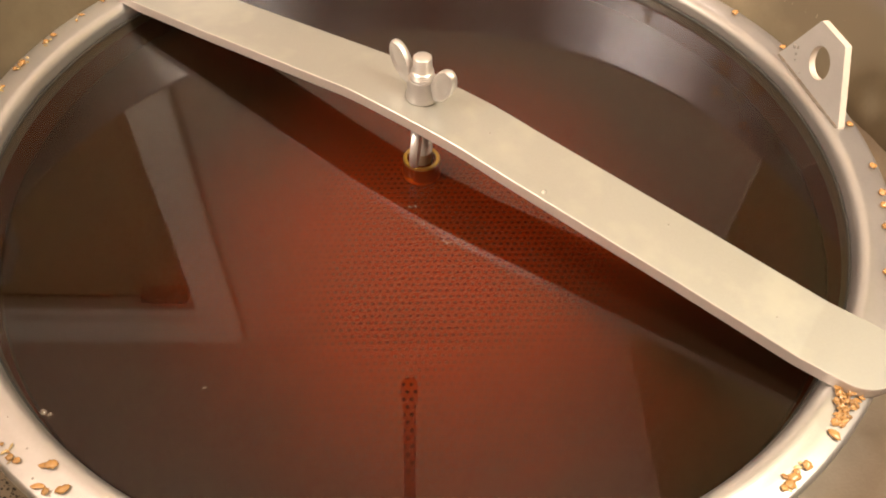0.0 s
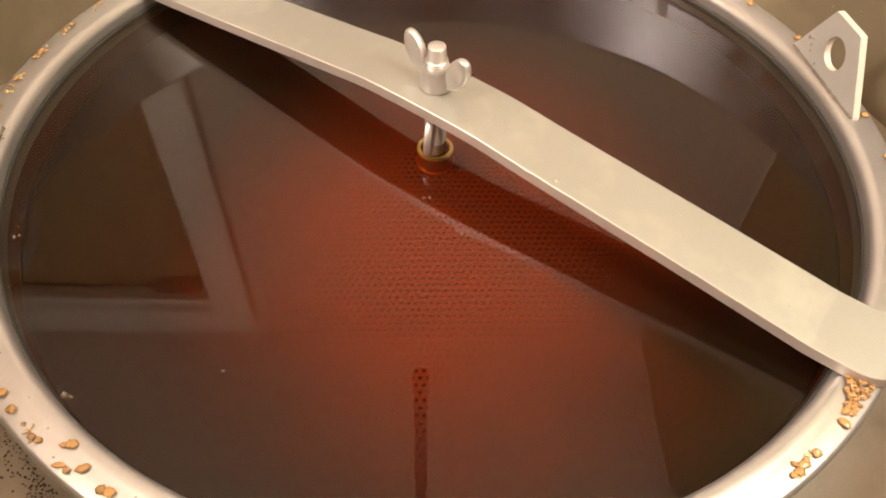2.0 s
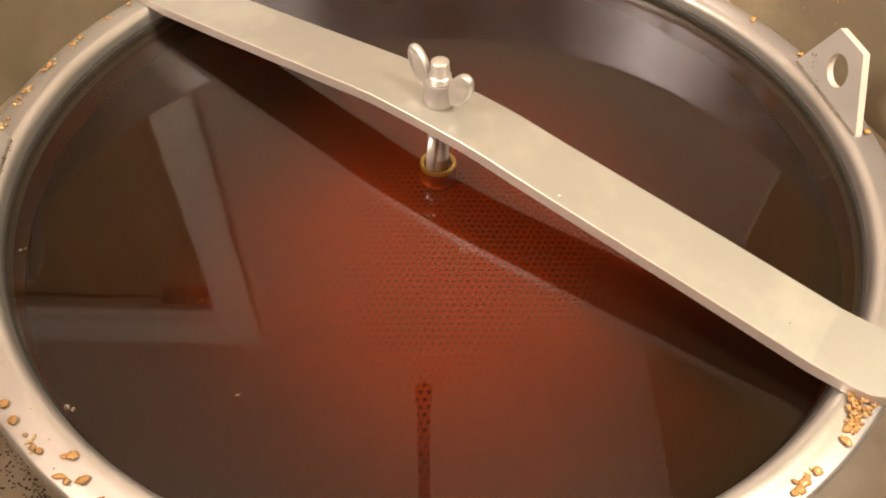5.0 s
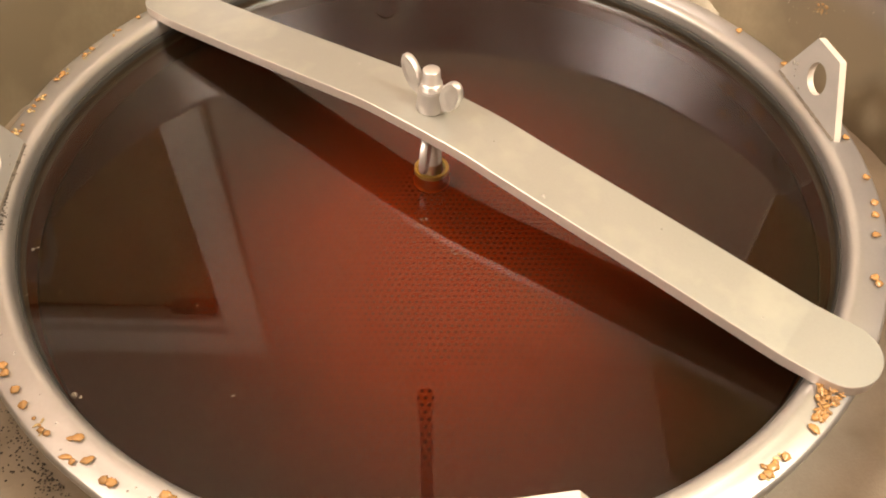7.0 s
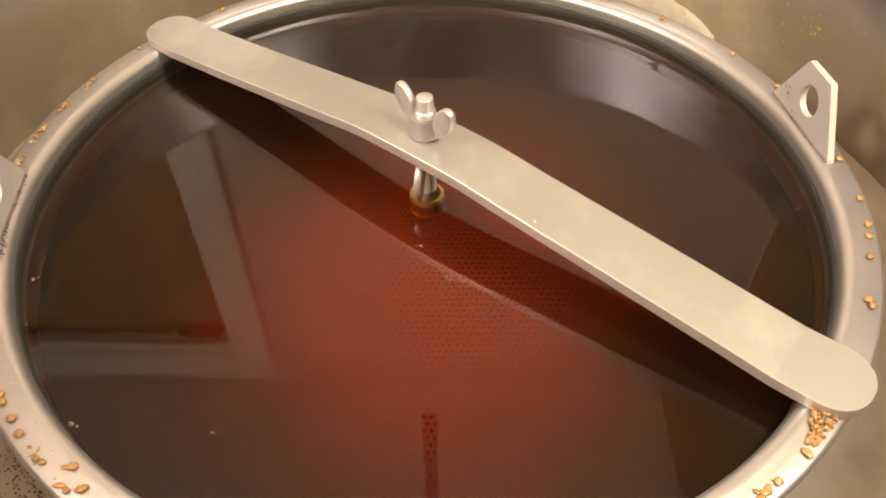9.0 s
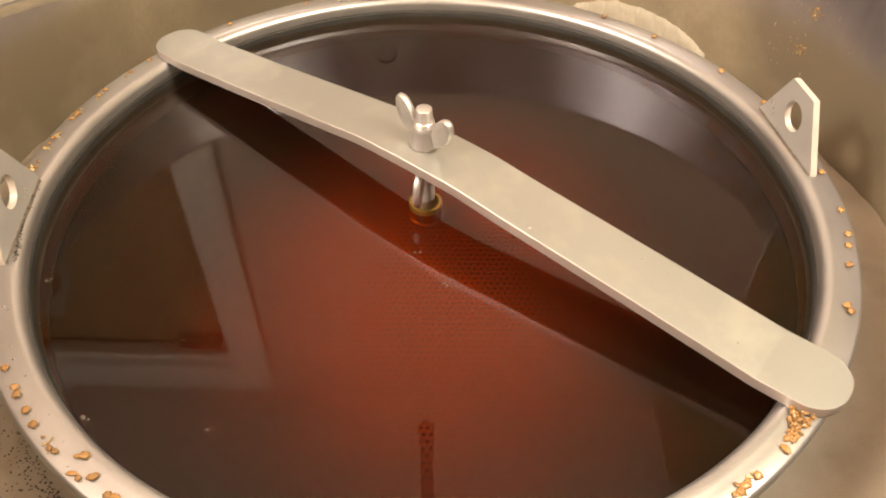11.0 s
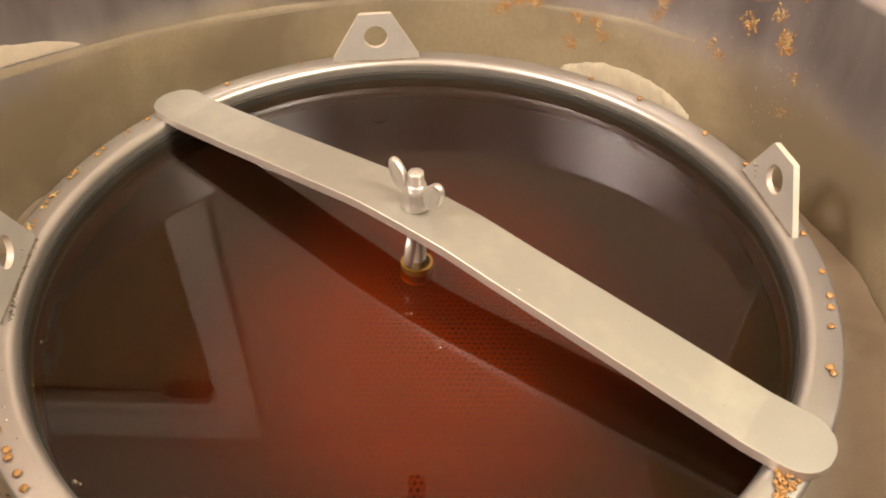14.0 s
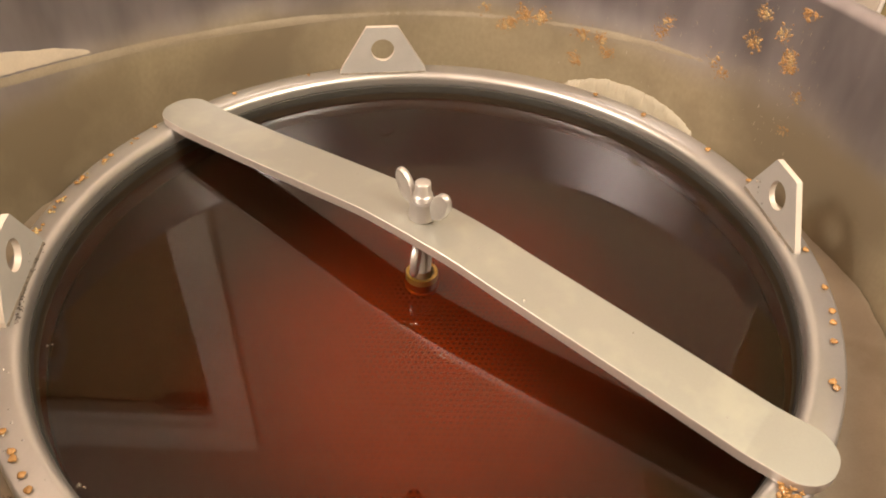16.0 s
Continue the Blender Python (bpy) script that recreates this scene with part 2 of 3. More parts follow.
def plate_with_holes(name, outline, hole, thick, bevel=0.0006):
    """A flat plate in the xz plane, as thick as given along y, with one round hole (x, z, radius)."""
    hx, hz, hr = hole
    steps = 96
    inner, outer = [], []
    for i in range(steps):
        a = 2 * math.pi * i / steps
        d = Vector((math.cos(a), math.sin(a)))
        best = 9.0
        for p, q in zip(outline, outline[1:] + outline[:1]):
            p, q = Vector(p) - Vector((hx, hz)), Vector(q) - Vector((hx, hz))
            e = q - p
            det = d.x * -e.y + d.y * e.x
            if abs(det) < 1e-12:
                continue
            s = (p.x * -e.y + p.y * e.x) / det
            u = (d.x * p.y - d.y * p.x) / det
            if s > 0 and -1e-6 <= u <= 1 + 1e-6:
                best = min(best, s)
        inner.append((hx + hr * d.x, hz + hr * d.y))
        outer.append((hx + best * d.x, hz + best * d.y))
    verts, faces = [], []
    for y in (-thick / 2, thick / 2):
        verts += [(x, y, z) for x, z in inner] + [(x, y, z) for x, z in outer]
    s = steps
    for i in range(s):
        j = (i + 1) % s
        faces += [(i, j, s + j, s + i), (2 * s + j, 2 * s + i, 3 * s + i, 3 * s + j),
                  (s + i, s + j, 3 * s + j, 3 * s + i), (j, i, 2 * s + i, 2 * s + j)]
    return mesh_from(name, verts, faces, smooth=False)


# ---- room ----


def wall(name, lo, hi, mat, label):
    return thing(name, box(name, lo, hi), mat, label, "wall", kind="structure")


FLOOR_Z, CEIL_Z, BACK_Y, RIGHT_X = -1.05, 1.125, 0.62, 0.572
thing("floor", box("floor", (-1.1, -1.9, FLOOR_Z - 0.1), (0.9, 0.9, FLOOR_Z)), FLOOR_TILE, "grey screed floor of the brewing room", "floor", kind="structure")
thing("ceiling", box("ceiling", (-1.1, -1.9, CEIL_Z), (0.9, 0.9, CEIL_Z + 0.1)), CEILING_PAINT, "off-white painted ceiling", "ceiling", kind="structure")
# South wall is unseen, set close behind the camera to bounce light.
wall("wall_south", (-1.0, -1.8, FLOOR_Z), (RIGHT_X + 0.1, -1.7, CEIL_Z), PLASTER, "light plastered wall")
wall("wall_west", (-1.0, -1.7, FLOOR_Z), (-0.90, BACK_Y, CEIL_Z), PLASTER, "light plastered wall")
wall("wall_east", (RIGHT_X, -1.7, FLOOR_Z), (RIGHT_X + 0.1, BACK_Y, CEIL_Z), DARK_WALL, "olive brown wall beside the vessel")
thing("corner_trim", box("corner_trim", (RIGHT_X - 0.006, BACK_Y - 0.006, FLOOR_Z), (RIGHT_X - 0.0005, BACK_Y - 0.0005, 0.969), 0.002), WHITE_TRIM, "thin white trim in the corner of the room", "trim", kind="structure")
# Added box, darkens the ceiling's reflection on the right of the wort.
wall("dark_box_east", (0.47, -1.7, 0.97), (RIGHT_X - 0.001, BACK_Y - 0.001, CEIL_Z - 0.001), DARK_WALL, "added olive brown box that darkens the reflection in the wort")
# back wall with a doorway whose inside stays dark
DOOR_L, DOOR_R, DOOR_T = -0.90, -0.455, 0.965
wall("wall_north", (DOOR_R, BACK_Y, FLOOR_Z), (RIGHT_X + 0.1, BACK_Y + 0.12, CEIL_Z), PLASTER, "light plastered wall behind the vessel")
wall("wall_north_header", (DOOR_L, BACK_Y, DOOR_T), (DOOR_R, BACK_Y + 0.12, CEIL_Z), PLASTER, "light plastered wall over the doorway")


def door_frame():
    frame_ob = empty("door_frame", "brown wooden door in a white painted frame", "door", place=(0, 0, FLOOR_Z))
    frame_ob["kind"] = "structure"
    y0, y1 = BACK_Y - 0.022, BACK_Y + 0.12
    for name, lo, hi in (("jamb", (DOOR_R, y0, FLOOR_Z), (DOOR_R + 0.074, y1 - 0.142 + 0.02, DOOR_T + 0.043)),
                         ("bead", (DOOR_L + 0.002, y0 - 0.014, DOOR_T - 0.014), (DOOR_R - 0.002, y0 + 0.018, DOOR_T + 0.004)),
                         ("head", (DOOR_L + 0.002, y0 - 0.003, DOOR_T + 0.043), (DOOR_R + 0.074, y1 - 0.142 + 0.02, DOOR_T + 0.118)),
                         ("rail", (DOOR_L + 0.002, BACK_Y - 0.006, DOOR_T + 0.004), (DOOR_R - 0.002, BACK_Y - 0.001, DOOR_T + 0.043))):
        me = box(name, [a - b for a, b in zip(lo, (0, 0, FLOOR_Z))], [a - b for a, b in zip(hi, (0, 0, FLOOR_Z))], 0.004)
        part(name, me, WHITE_TRIM, frame_ob)
    me = box("leaf", (DOOR_L + 0.004, BACK_Y + 0.006, 0.005), (DOOR_R - 0.004, BACK_Y + 0.046, DOOR_T - 0.006 - FLOOR_Z), 0.003)
    leaf = part("leaf", me, DARK_WOOD, frame_ob, "closed brown wooden door leaf")
    for i in range(3):
        z0 = 0.12 + i * 0.62
        part("panel", box("panel", (DOOR_L + 0.07, BACK_Y + 0.0048, z0), (DOOR_R - 0.07, BACK_Y + 0.0058, z0 + 0.54), 0.0004), DARK_WOOD, leaf)
    me = box("latch", (-0.557, y0 - 0.004, 0.924 - FLOOR_Z), (-0.466, BACK_Y + 0.036, 0.944 - FLOOR_Z), 0.003)
    part("latch", me, HANDLE, frame_ob, "dark iron latch under the head")


door_frame()


def hoist():
    strap = empty("hoist_strap", "dark hoist strap hanging from the ceiling", "hoist strap", place=(-0.012, 0.13, CEIL_Z))
    part("strap", box("strap", (-0.008, -0.004, 0.50 - CEIL_Z), (0.008, 0.004, 0)), ROPE, strap)
    part("hook", lathe("hook", [(0.004, 0.46 - CEIL_Z), (0.010, 0.465 - CEIL_Z), (0.010, 0.495 - CEIL_Z), (0.004, 0.50 - CEIL_Z)], 20), HANDLE, strap, "dark iron hook block")


hoist()


def unseen_pendant(x, y, z):
    lamp = empty("unseen_pendant", "unseen bare bulb socket on a white cord under the ceiling", "pendant lamp", "pendant lamps", place=(x, y, CEIL_Z))
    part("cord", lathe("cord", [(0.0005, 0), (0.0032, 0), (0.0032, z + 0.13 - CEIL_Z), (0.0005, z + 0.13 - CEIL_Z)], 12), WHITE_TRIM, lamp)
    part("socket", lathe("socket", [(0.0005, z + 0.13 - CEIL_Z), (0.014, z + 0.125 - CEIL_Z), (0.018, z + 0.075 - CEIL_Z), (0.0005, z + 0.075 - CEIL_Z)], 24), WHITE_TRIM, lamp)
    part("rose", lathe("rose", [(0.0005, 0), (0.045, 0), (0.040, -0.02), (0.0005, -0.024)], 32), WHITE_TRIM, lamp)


unseen_pendant(*LAMP)
# Fixture for the added east lamp, not a known part of the room.
unseen_pendant(*FILL_LAMP_EAST)

# ---- outer vessel ----
VR, VTOP = 0.305, 0.108
vessel = empty("brewing_vessel", "large round stainless steel brewing vessel, smeared inside", "brewing vessel", place=(0, 0, FLOOR_Z))


def build_vessel():
    f = -FLOOR_Z
    wall_prof = [(0.001, 0.10), (VR - 0.01, 0.10), (VR, 0.11), (VR, f + VTOP), (VR + 0.004, f + VTOP), (VR + 0.004, 0.0), (0.001, 0.0)]
    sharp(part("shell", lathe("shell", wall_prof, 200), STEEL_WALL, vessel), 40)
    roll = [(VR + 0.0074 - 0.0075 * math.cos(2 * math.pi * i / 18), f + VTOP + 0.0075 * math.sin(2 * math.pi * i / 18)) for i in range(18)]
    part("rolled_rim", lathe("rolled_rim", roll, 200), STEEL_WALL, vessel, "rolled steel rim of the vessel")


build_vessel()

PATCH = material("dried_foam_patch", (0.56, 0.49, 0.41), 0.6, 0, 0.10, 60, 500, 0.2)
TIDE = material("dried_tide", (0.38, 0.325, 0.25), 0.5, 0.2, 0.15, 30, 500, 0.1)


def build_tide_line():
    """A thin pale ridge of dried wort that swells and dies away round the wall."""
    verts, faces = [], []
    n, m = 240, 9
    for i in range(n + 1):
        deg = 40 + 130 * i / n
        a = radians(deg)
        mid = 0.0228 + (0.0000115 if deg > 110 else 0.0000020) * (deg - 110) ** 2 + 0.0012 * noise.noise(Vector((deg * 0.09, 1, 0)))
        wide = 0.0066 + 0.0020 * noise.noise(Vector((deg * 0.05, 5, 0)))
        swell = 0.00010 + 0.00026 * noise.noise(Vector((deg * 0.045, 9, 0))) + 0.00022 * min(1, max(0, (deg - 95) / 20))
        swell *= min(1, (deg - 40) / 12, (170 - deg) / 12)
        for k in range(m):
            u = 2 * k / (m - 1) - 1
            d = (swell + 0.0002) * math.cos(math.pi / 2 * u) ** 2 - 0.0002
            verts.append(((VR - d) * math.cos(a), (VR - d) * math.sin(a), mid + wide * u - FLOOR_Z))
    for i in range(n):
        for k in range(m - 1):
            faces.append((i * m + k, i * m + k + 1, (i + 1) * m + k + 1, (i + 1) * m + k))
    part("tide_line", mesh_from("tide_line", verts, faces), TIDE, vessel, "pale dried tide line on the wall")


build_tide_line()


def build_dried_patch():
    """A pale wedge of dried foam above the tide line, with a ragged upper edge."""
    verts, faces = [], []
    n, m = 120, 7
    for i in range(n + 1):
        u = i / n
        a = radians(147.5 + 34 * u)
        deg = 147.5 + 34 * u
        low = 0.0240 + 0.0000115 * (deg - 110) ** 2 + 0.0030
        tall = 0.0235 * min(1, (u / 0.55)) ** 0.6 * (0.92 + 0.10 * noise.noise(Vector((u * 9, 2, 0))))
        for k in range(m):
            v = k / (m - 1)
            d = 0.00045 * math.sin(math.pi * v) ** 0.5 * min(1, u * 12) - 0.00008
            verts.append(((VR - d) * math.cos(a), (VR - d) * math.sin(a), low + tall * v + 0.0005 * noise.noise(Vector((u * 70, v * 3, 0))) - FLOOR_Z))
    for i in range(n):
        for k in range(m - 1):
            faces.append((i * m + k, i * m + k + 1, (i + 1) * m + k + 1, (i + 1) * m + k))
    part("dried_patch", mesh_from("dried_patch", verts, faces), PATCH, vessel, "pale wedge of dried foam on the wall")


build_dried_patch()

# foam on the wort between pipe and vessel


def build_gap_foam():
    verts, faces = [], []
    n, rings = 260, 9
    for i in range(n):
        a = 2 * math.pi * i / n
        for k in range(rings):
            r = 0.2335 + (VR - 0.2338) * k / (rings - 1)
            p = Vector((r * math.cos(a), r * math.sin(a), 0))
            z = -0.047 + 0.004 * noise.noise(p * 18) + 0.0015 * noise.noise(p * 90)
            verts.append((p.x, p.y, z))
    for i in range(n):
        j = (i + 1) % n
        for k in range(rings - 1):
            faces.append((i * rings + k, i * rings + k + 1, j * rings + k + 1, j * rings + k))
    thing("wort_foam", mesh_from("wort_foam", verts, faces), FOAM, "beige wort foam floating between pipe and vessel", "foam", kind="stuff")


build_gap_foam()

# ---- inner pipe ----
pipe = empty("malt_pipe", "round stainless steel malt pipe with a broad flat rim", "malt pipe", place=(0, 0, 0.10 + FLOOR_Z))
PB = -(0.10 + FLOOR_Z)


def build_pipe():
    inner = 0.2305
    part("tube", lathe("tube", [(inner + 0.002, 0.0), (inner + 0.002, PB - 0.0105), (inner, PB - 0.0105), (inner, 0.0)], 240), STEEL_PIPE, pipe)
    prof = [(inner + 0.002, PB - 0.0105), (0.236, PB - 0.005), (0.2488, PB - 0.0050), (0.2494, PB - 0.0100), (0.2510, PB - 0.0102), (0.2517, PB - 0.0025), (0.2509, PB - 0.0006), (0.2495, PB)]
    prof += [(0.2420, PB), (0.2390, PB + 0.0003), (0.2368, PB + 0.0004)]
    for i in range(1, 9):
        a = math.pi / 2 * i / 8
        prof.append((0.2368 - 0.0056 * math.sin(a), PB + 0.0004 - 0.0060 * (1 - math.cos(a))))
    prof += [(inner + 0.0004, PB - 0.0075), (inner, PB - 0.0104)]
    part("flange", lathe("flange", prof, 240), STEEL_PIPE, pipe, "broad flat flange with a rounded lip")


build_pipe()
# Dark sheet put in where the tube loses light under the lip and wort.
SHADE_LINER = material("tube_shade", (0.030, 0.028, 0.024), 0.6, 0, 0.3, 40, 300, 0.2)
part("shade_liner", lathe("shade_liner", [(0.2304, PB - 0.30), (0.2307, PB - 0.0090), (0.2302, PB - 0.0104), (0.2299, PB - 0.0160), (0.2298, PB - 0.30)], 160), SHADE_LINER, pipe, "dark sheet lining the tube, standing in for shade")


def lug(angle, r=0.2372, low=0.0, name="lug"):
    outline = [(-0.0368, -0.001), (0.0368, -0.001), (0.0368, 0.003), (0.0130, 0.0416), (-0.0130, 0.0416), (-0.0368, 0.003)]
    me = plate_with_holes(name, outline, (0, 0.0215, 0.0098), 0.004)
    ob = part(name, me, STEEL_LUG, pipe)
    me.materials.append(LIT_EDGE)
    for p in me.polygons:
        if abs(p.normal.y) < 0.5:
            p.material_index = 1
    a = radians(angle)
    ob.matrix_local = Matrix.Translation((r * math.cos(a), r * math.sin(a), PB - low)) @ Matrix.Rotation(a - math.pi / 2 - radians(2), 4, "Z")
    verts, faces = [], []
    n, m = 60, 6
    for i in range(n + 1):
        x = -0.0362 + 0.0724 * i / n
        bead = 0.0013 + 0.0005 * math.sin(x * 2600) + 0.0005 * noise.noise(Vector((x * 300, angle, 0)))
        for k in range(m):
            t = math.pi / 2 * k / (m - 1)
            verts.append((x, -0.0019 - bead * math.cos(t), low + bead * math.sin(t)))
    for i in range(n):
        for k in range(m - 1):
            faces.append((i * m + k, (i + 1) * m + k, (i + 1) * m + k + 1, i * m + k + 1))
    part("weld", mesh_from("weld", verts, faces), WELD, ob, "dark weld bead along the foot")
    return ob


lug(11.5, 0.2384, 0.0020)
for angle in (101.1, 190.6, 281.2):
    lug(angle)

# ---- sieve under the wort ----


def build_sieve():
    px, py, R, hub = 0.0038, 0.0038, 0.2285, 0.0100
    rows, cols = int(R / py) + 1, int(R / px) + 1
    verts, faces = [], []
    six = [(math.cos(math.pi / 6 + math.pi / 3 * k), math.sin(math.pi / 6 + math.pi / 3 * k)) for k in range(6)]
    corner = [(px / 2, py / 3), (0, py * 2 / 3), (-px / 2, py / 3), (-px / 2, -py / 3), (0, -py * 2 / 3), (px / 2, -py / 3)]
    for j in range(-rows, rows + 1):
        for i in range(-cols, cols + 1):
            x, y = (i + 0.5 * (j % 2)) * px, j * py
            d = math.hypot(x, y)
            if d > 0.186 or d < hub:
                continue
            b = len(verts)
            for cx, cy in corner:
                verts.append((x + cx, y + cy))
            for cx, cy in six:
                verts.append((x + 0.00118 * cx, y + 0.00118 * cy))
            for k in range(6):
                l = (k + 1) % 6
                faces.append((b + k, b + l, b + 6 + l, b + 6 + k))
    for k in range(160):
        a, b, n = 2 * math.pi * k / 160, 2 * math.pi * (k + 1) / 160, len(verts)
        verts += [(r * math.cos(t), r * math.sin(t)) for r, t in ((0.1825, a), (R, a), (R, b), (0.1825, b))]
        faces.append((n, n + 1, n + 2, n + 3))
    pts, ca, sa = [], math.cos(radians(1.6)), math.sin(radians(1.6))
    for x, y in verts:
        d = math.hypot(x, y) / R
        pts.append((x * ca - y * sa, x * sa + y * ca, -0.0400 - 0.012 * d * d - (0.0001 if d > 0.81 else 0)))
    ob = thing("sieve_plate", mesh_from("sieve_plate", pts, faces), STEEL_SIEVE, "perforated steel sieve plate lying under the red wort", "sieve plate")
    return ob


build_sieve()
bed_profile = [(0.0005, -0.0404)] + [(0.2302 * k / 10, -0.0404 - 0.012 * (k / 10) ** 2) for k in range(1, 11)] + [(0.2302, -0.30), (0.0005, -0.30)]
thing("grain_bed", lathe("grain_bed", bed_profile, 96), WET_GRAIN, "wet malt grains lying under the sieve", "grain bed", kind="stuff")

# ---- bar with rod and nuts ----
BEARING = radians(-37.44)
AX = Vector((math.cos(BEARING), math.sin(BEARING), 0))
NX = Vector((-math.sin(BEARING), math.cos(BEARING), 0))
OFF = 0.0009
THICK = 0.0066
bar = empty("clamping_bar", "bent flat stainless steel bar clamped across the pipe", "clamping bar")


BAR_KNOTS = [(-0.27, 0.0004), (-0.2175, 0.0004), (-0.16, 0.0061), (-0.065, 0.0168), (-0.035, 0.0203), (0, 0.0204),
             (0.035, 0.0196), (0.065, 0.0160), (0.16, 0.0067), (0.2175, 0.0004), (0.27, 0.0004)]


def bar_height(s):
    """Height of the bar's underside at s metres from its middle."""
    for (a, p), (b, q) in zip(BAR_KNOTS, BAR_KNOTS[1:]):
        if s <= b:
            return p + (q - p) * (s - a) / (b - a)
    return 0.0004


def smooth_height(s):
    reach = 0.0045 if abs(s) < 0.15 else 0.0008
    return sum(bar_height(s + d * reach) for d in range(-2, 3)) / 5


HALF, BEND = 0.2555, 0.2175


def bar_piece(name, stations, label=""):
    """One stretch of the bar between its first and last station."""
    width, corner, n = 0.0190, 0.0172, 8
    verts, faces = [], []
    for s in stations:
        w = width
        over = abs(s) - (HALF - corner)
        if over > 0:
            w = width - corner + math.sqrt(max(0, corner ** 2 - over ** 2))
        w = max(w, width - corner + 0.0003)
        z = smooth_height(s)
        e = 0.0003
        ring = [(-w, z + e), (-w + e, z), (w - e, z), (w, z + e), (w, z + THICK - e), (w - e, z + THICK), (-w + e, z + THICK), (-w, z + THICK - e)]
        for c, h in ring:
            p = AX * s + NX * (c + OFF)
            verts.append((p.x, p.y, h))
    for i in range(len(stations) - 1):
        for k in range(n):
            l = (k + 1) % n
            faces.append((i * n + k, i * n + l, (i + 1) * n + l, (i + 1) * n + k))
    faces.append(tuple(range(n)))
    faces.append(tuple(reversed(range((len(stations) - 1) * n, len(stations) * n))))
    me = mesh_from(name, verts, faces)
    bm = bmesh.new()
    bm.from_mesh(me)
    bmesh.ops.recalc_face_normals(bm, faces=bm.faces[:])
    bm.to_mesh(me)
    bm.free()
    sharp(part(name, me, STEEL_BAR, bar, label), 30)
    me.materials.append(PALE_SIDE)
    for p in me.polygons:
        if abs(p.normal.z) < 0.9:
            p.material_index = 1


def build_bar():
    rounded = [HALF - 0.0172 * (1 - math.sin(math.pi / 2 * k / 10)) for k in range(11)]
    end = [BEND + 0.003 * i for i in range(7)] + rounded
    bar_piece("strip", [-BEND + 2 * BEND * i / 145 for i in range(146)])
    bar_piece("end_pad", end, "rounded flat end resting on the rim")
    bar_piece("end_pad", [-s for s in reversed(end)], "rounded flat end resting on the rim")


build_bar()
ROD = (0.0001, 0.0018)


def build_rod():
    rod = empty("threaded_rod", "threaded steel rod standing up through the bar", "threaded rod", place=(*ROD, -0.04))
    prof = [(0.0002, 0.0916), (0.0044, 0.0916), (0.0048, 0.0912), (0.0050, 0.0842), (0.0058, 0.0835)]
    z = 0.0832
    while z > 0.004:
        prof += [(0.0061, z), (0.0056, z - 0.00075)]
        z -= 0.0015
    prof += [(0.0058, 0.0), (0.0002, 0.0)]
    sharp(part("rod", lathe("rod", prof, 32), CHROME, rod), 50)
    collar = lathe("collar", [(0.0064, -0.0008), (0.0112, -0.0008), (0.0112, 0.0006), (0.0104, 0.0008), (0.0106, 0.0178), (0.0102, 0.0187), (0.0084, 0.0187), (0.0080, 0.0150), (0.0064, 0.0140)], 48)
    sharp(part("collar", collar, COLLAR_YELLOW, rod, "yellow metal collar standing in the wort"), 40)


build_rod()


def wing_mesh(name, sign):
    """A rounded upright wing on the side given."""
    outline = []
    for k in range(28):
        a = 2 * math.pi * k / 28
        outline.append((0.0152 + 0.0068 * math.cos(a) + 0.0034 * math.sin(a), 0.0152 + 0.0104 * math.sin(a)))
    verts, faces = [], []
    levels = ((-0.0011, 0.66), (-0.0019, 0.80), (-0.0021, 0.92), (-0.0010, 1.0), (0.0010, 1.0), (0.0021, 0.92), (0.0019, 0.80), (0.0011, 0.66))
    cx = sum(p[0] for p in outline) / 28
    cz = sum(p[1] for p in outline) / 28
    for y, g in levels:
        for x, z in outline:
            verts.append((sign * (cx + (x - cx) * g), y, cz + (z - cz) * g))
    for a in range(len(levels) - 1):
        for k in range(28):
            l = (k + 1) % 28
            faces.append((a * 28 + k, a * 28 + l, (a + 1) * 28 + l, (a + 1) * 28 + k))
    faces += [tuple(range(27, -1, -1)), tuple(range(7 * 28, 8 * 28))]
    # web that joins the wing to the boss
    b = len(verts)
    for x, z in ((0.0055, 0.0006), (0.0158, 0.0056), (0.0150, 0.0180), (0.0060, 0.0105)):
        for y in (-0.0010, 0.0010):
            verts.append((sign * x, y, z))
    faces += [(b, b + 2, b + 4, b + 6), (b + 7, b + 5, b + 3, b + 1), (b, b + 1, b + 3, b + 2), (b + 2, b + 3, b + 5, b + 4), (b + 4, b + 5, b + 7, b + 6), (b + 6, b + 7, b + 1, b)]
    me = mesh_from(name, verts, faces)
    bm = bmesh.new()
    bm.from_mesh(me)
    bmesh.ops.recalc_face_normals(bm, faces=bm.faces[:])
    bm.to_mesh(me)
    bm.free()
    return me


def wing_nut(place, turn, flip, label):
    nut = empty("wing_nut", label, "wing nut", "wing nuts on the rod", place)
    nut.rotation_euler = (math.pi if flip else 0, 0, turn)
    boss = lathe("boss", [(0.0062, 0.0), (0.0086, 0.0), (0.0090, 0.0008), (0.0086, 0.0016), (0.0078, 0.0112), (0.0072, 0.0124), (0.0062, 0.0124)], 40)
    sharp(part("boss", boss, CHROME, nut), 40)
    for s in (1, -1):
        sharp(part("wing", wing_mesh("wing", s), CHROME, nut), 40)


wing_nut((*ROD, 0.0269), radians(-44), False, "cast steel wing nut tightened down on the bar")


wing_nut((*ROD, 0.0190), radians(78), True, "second wing nut hanging upside down on the rod under the bar")

DROP = bpy.data.materials.new("clear_drop")
DROP.use_nodes = True
db = DROP.node_tree.nodes["Principled BSDF"]
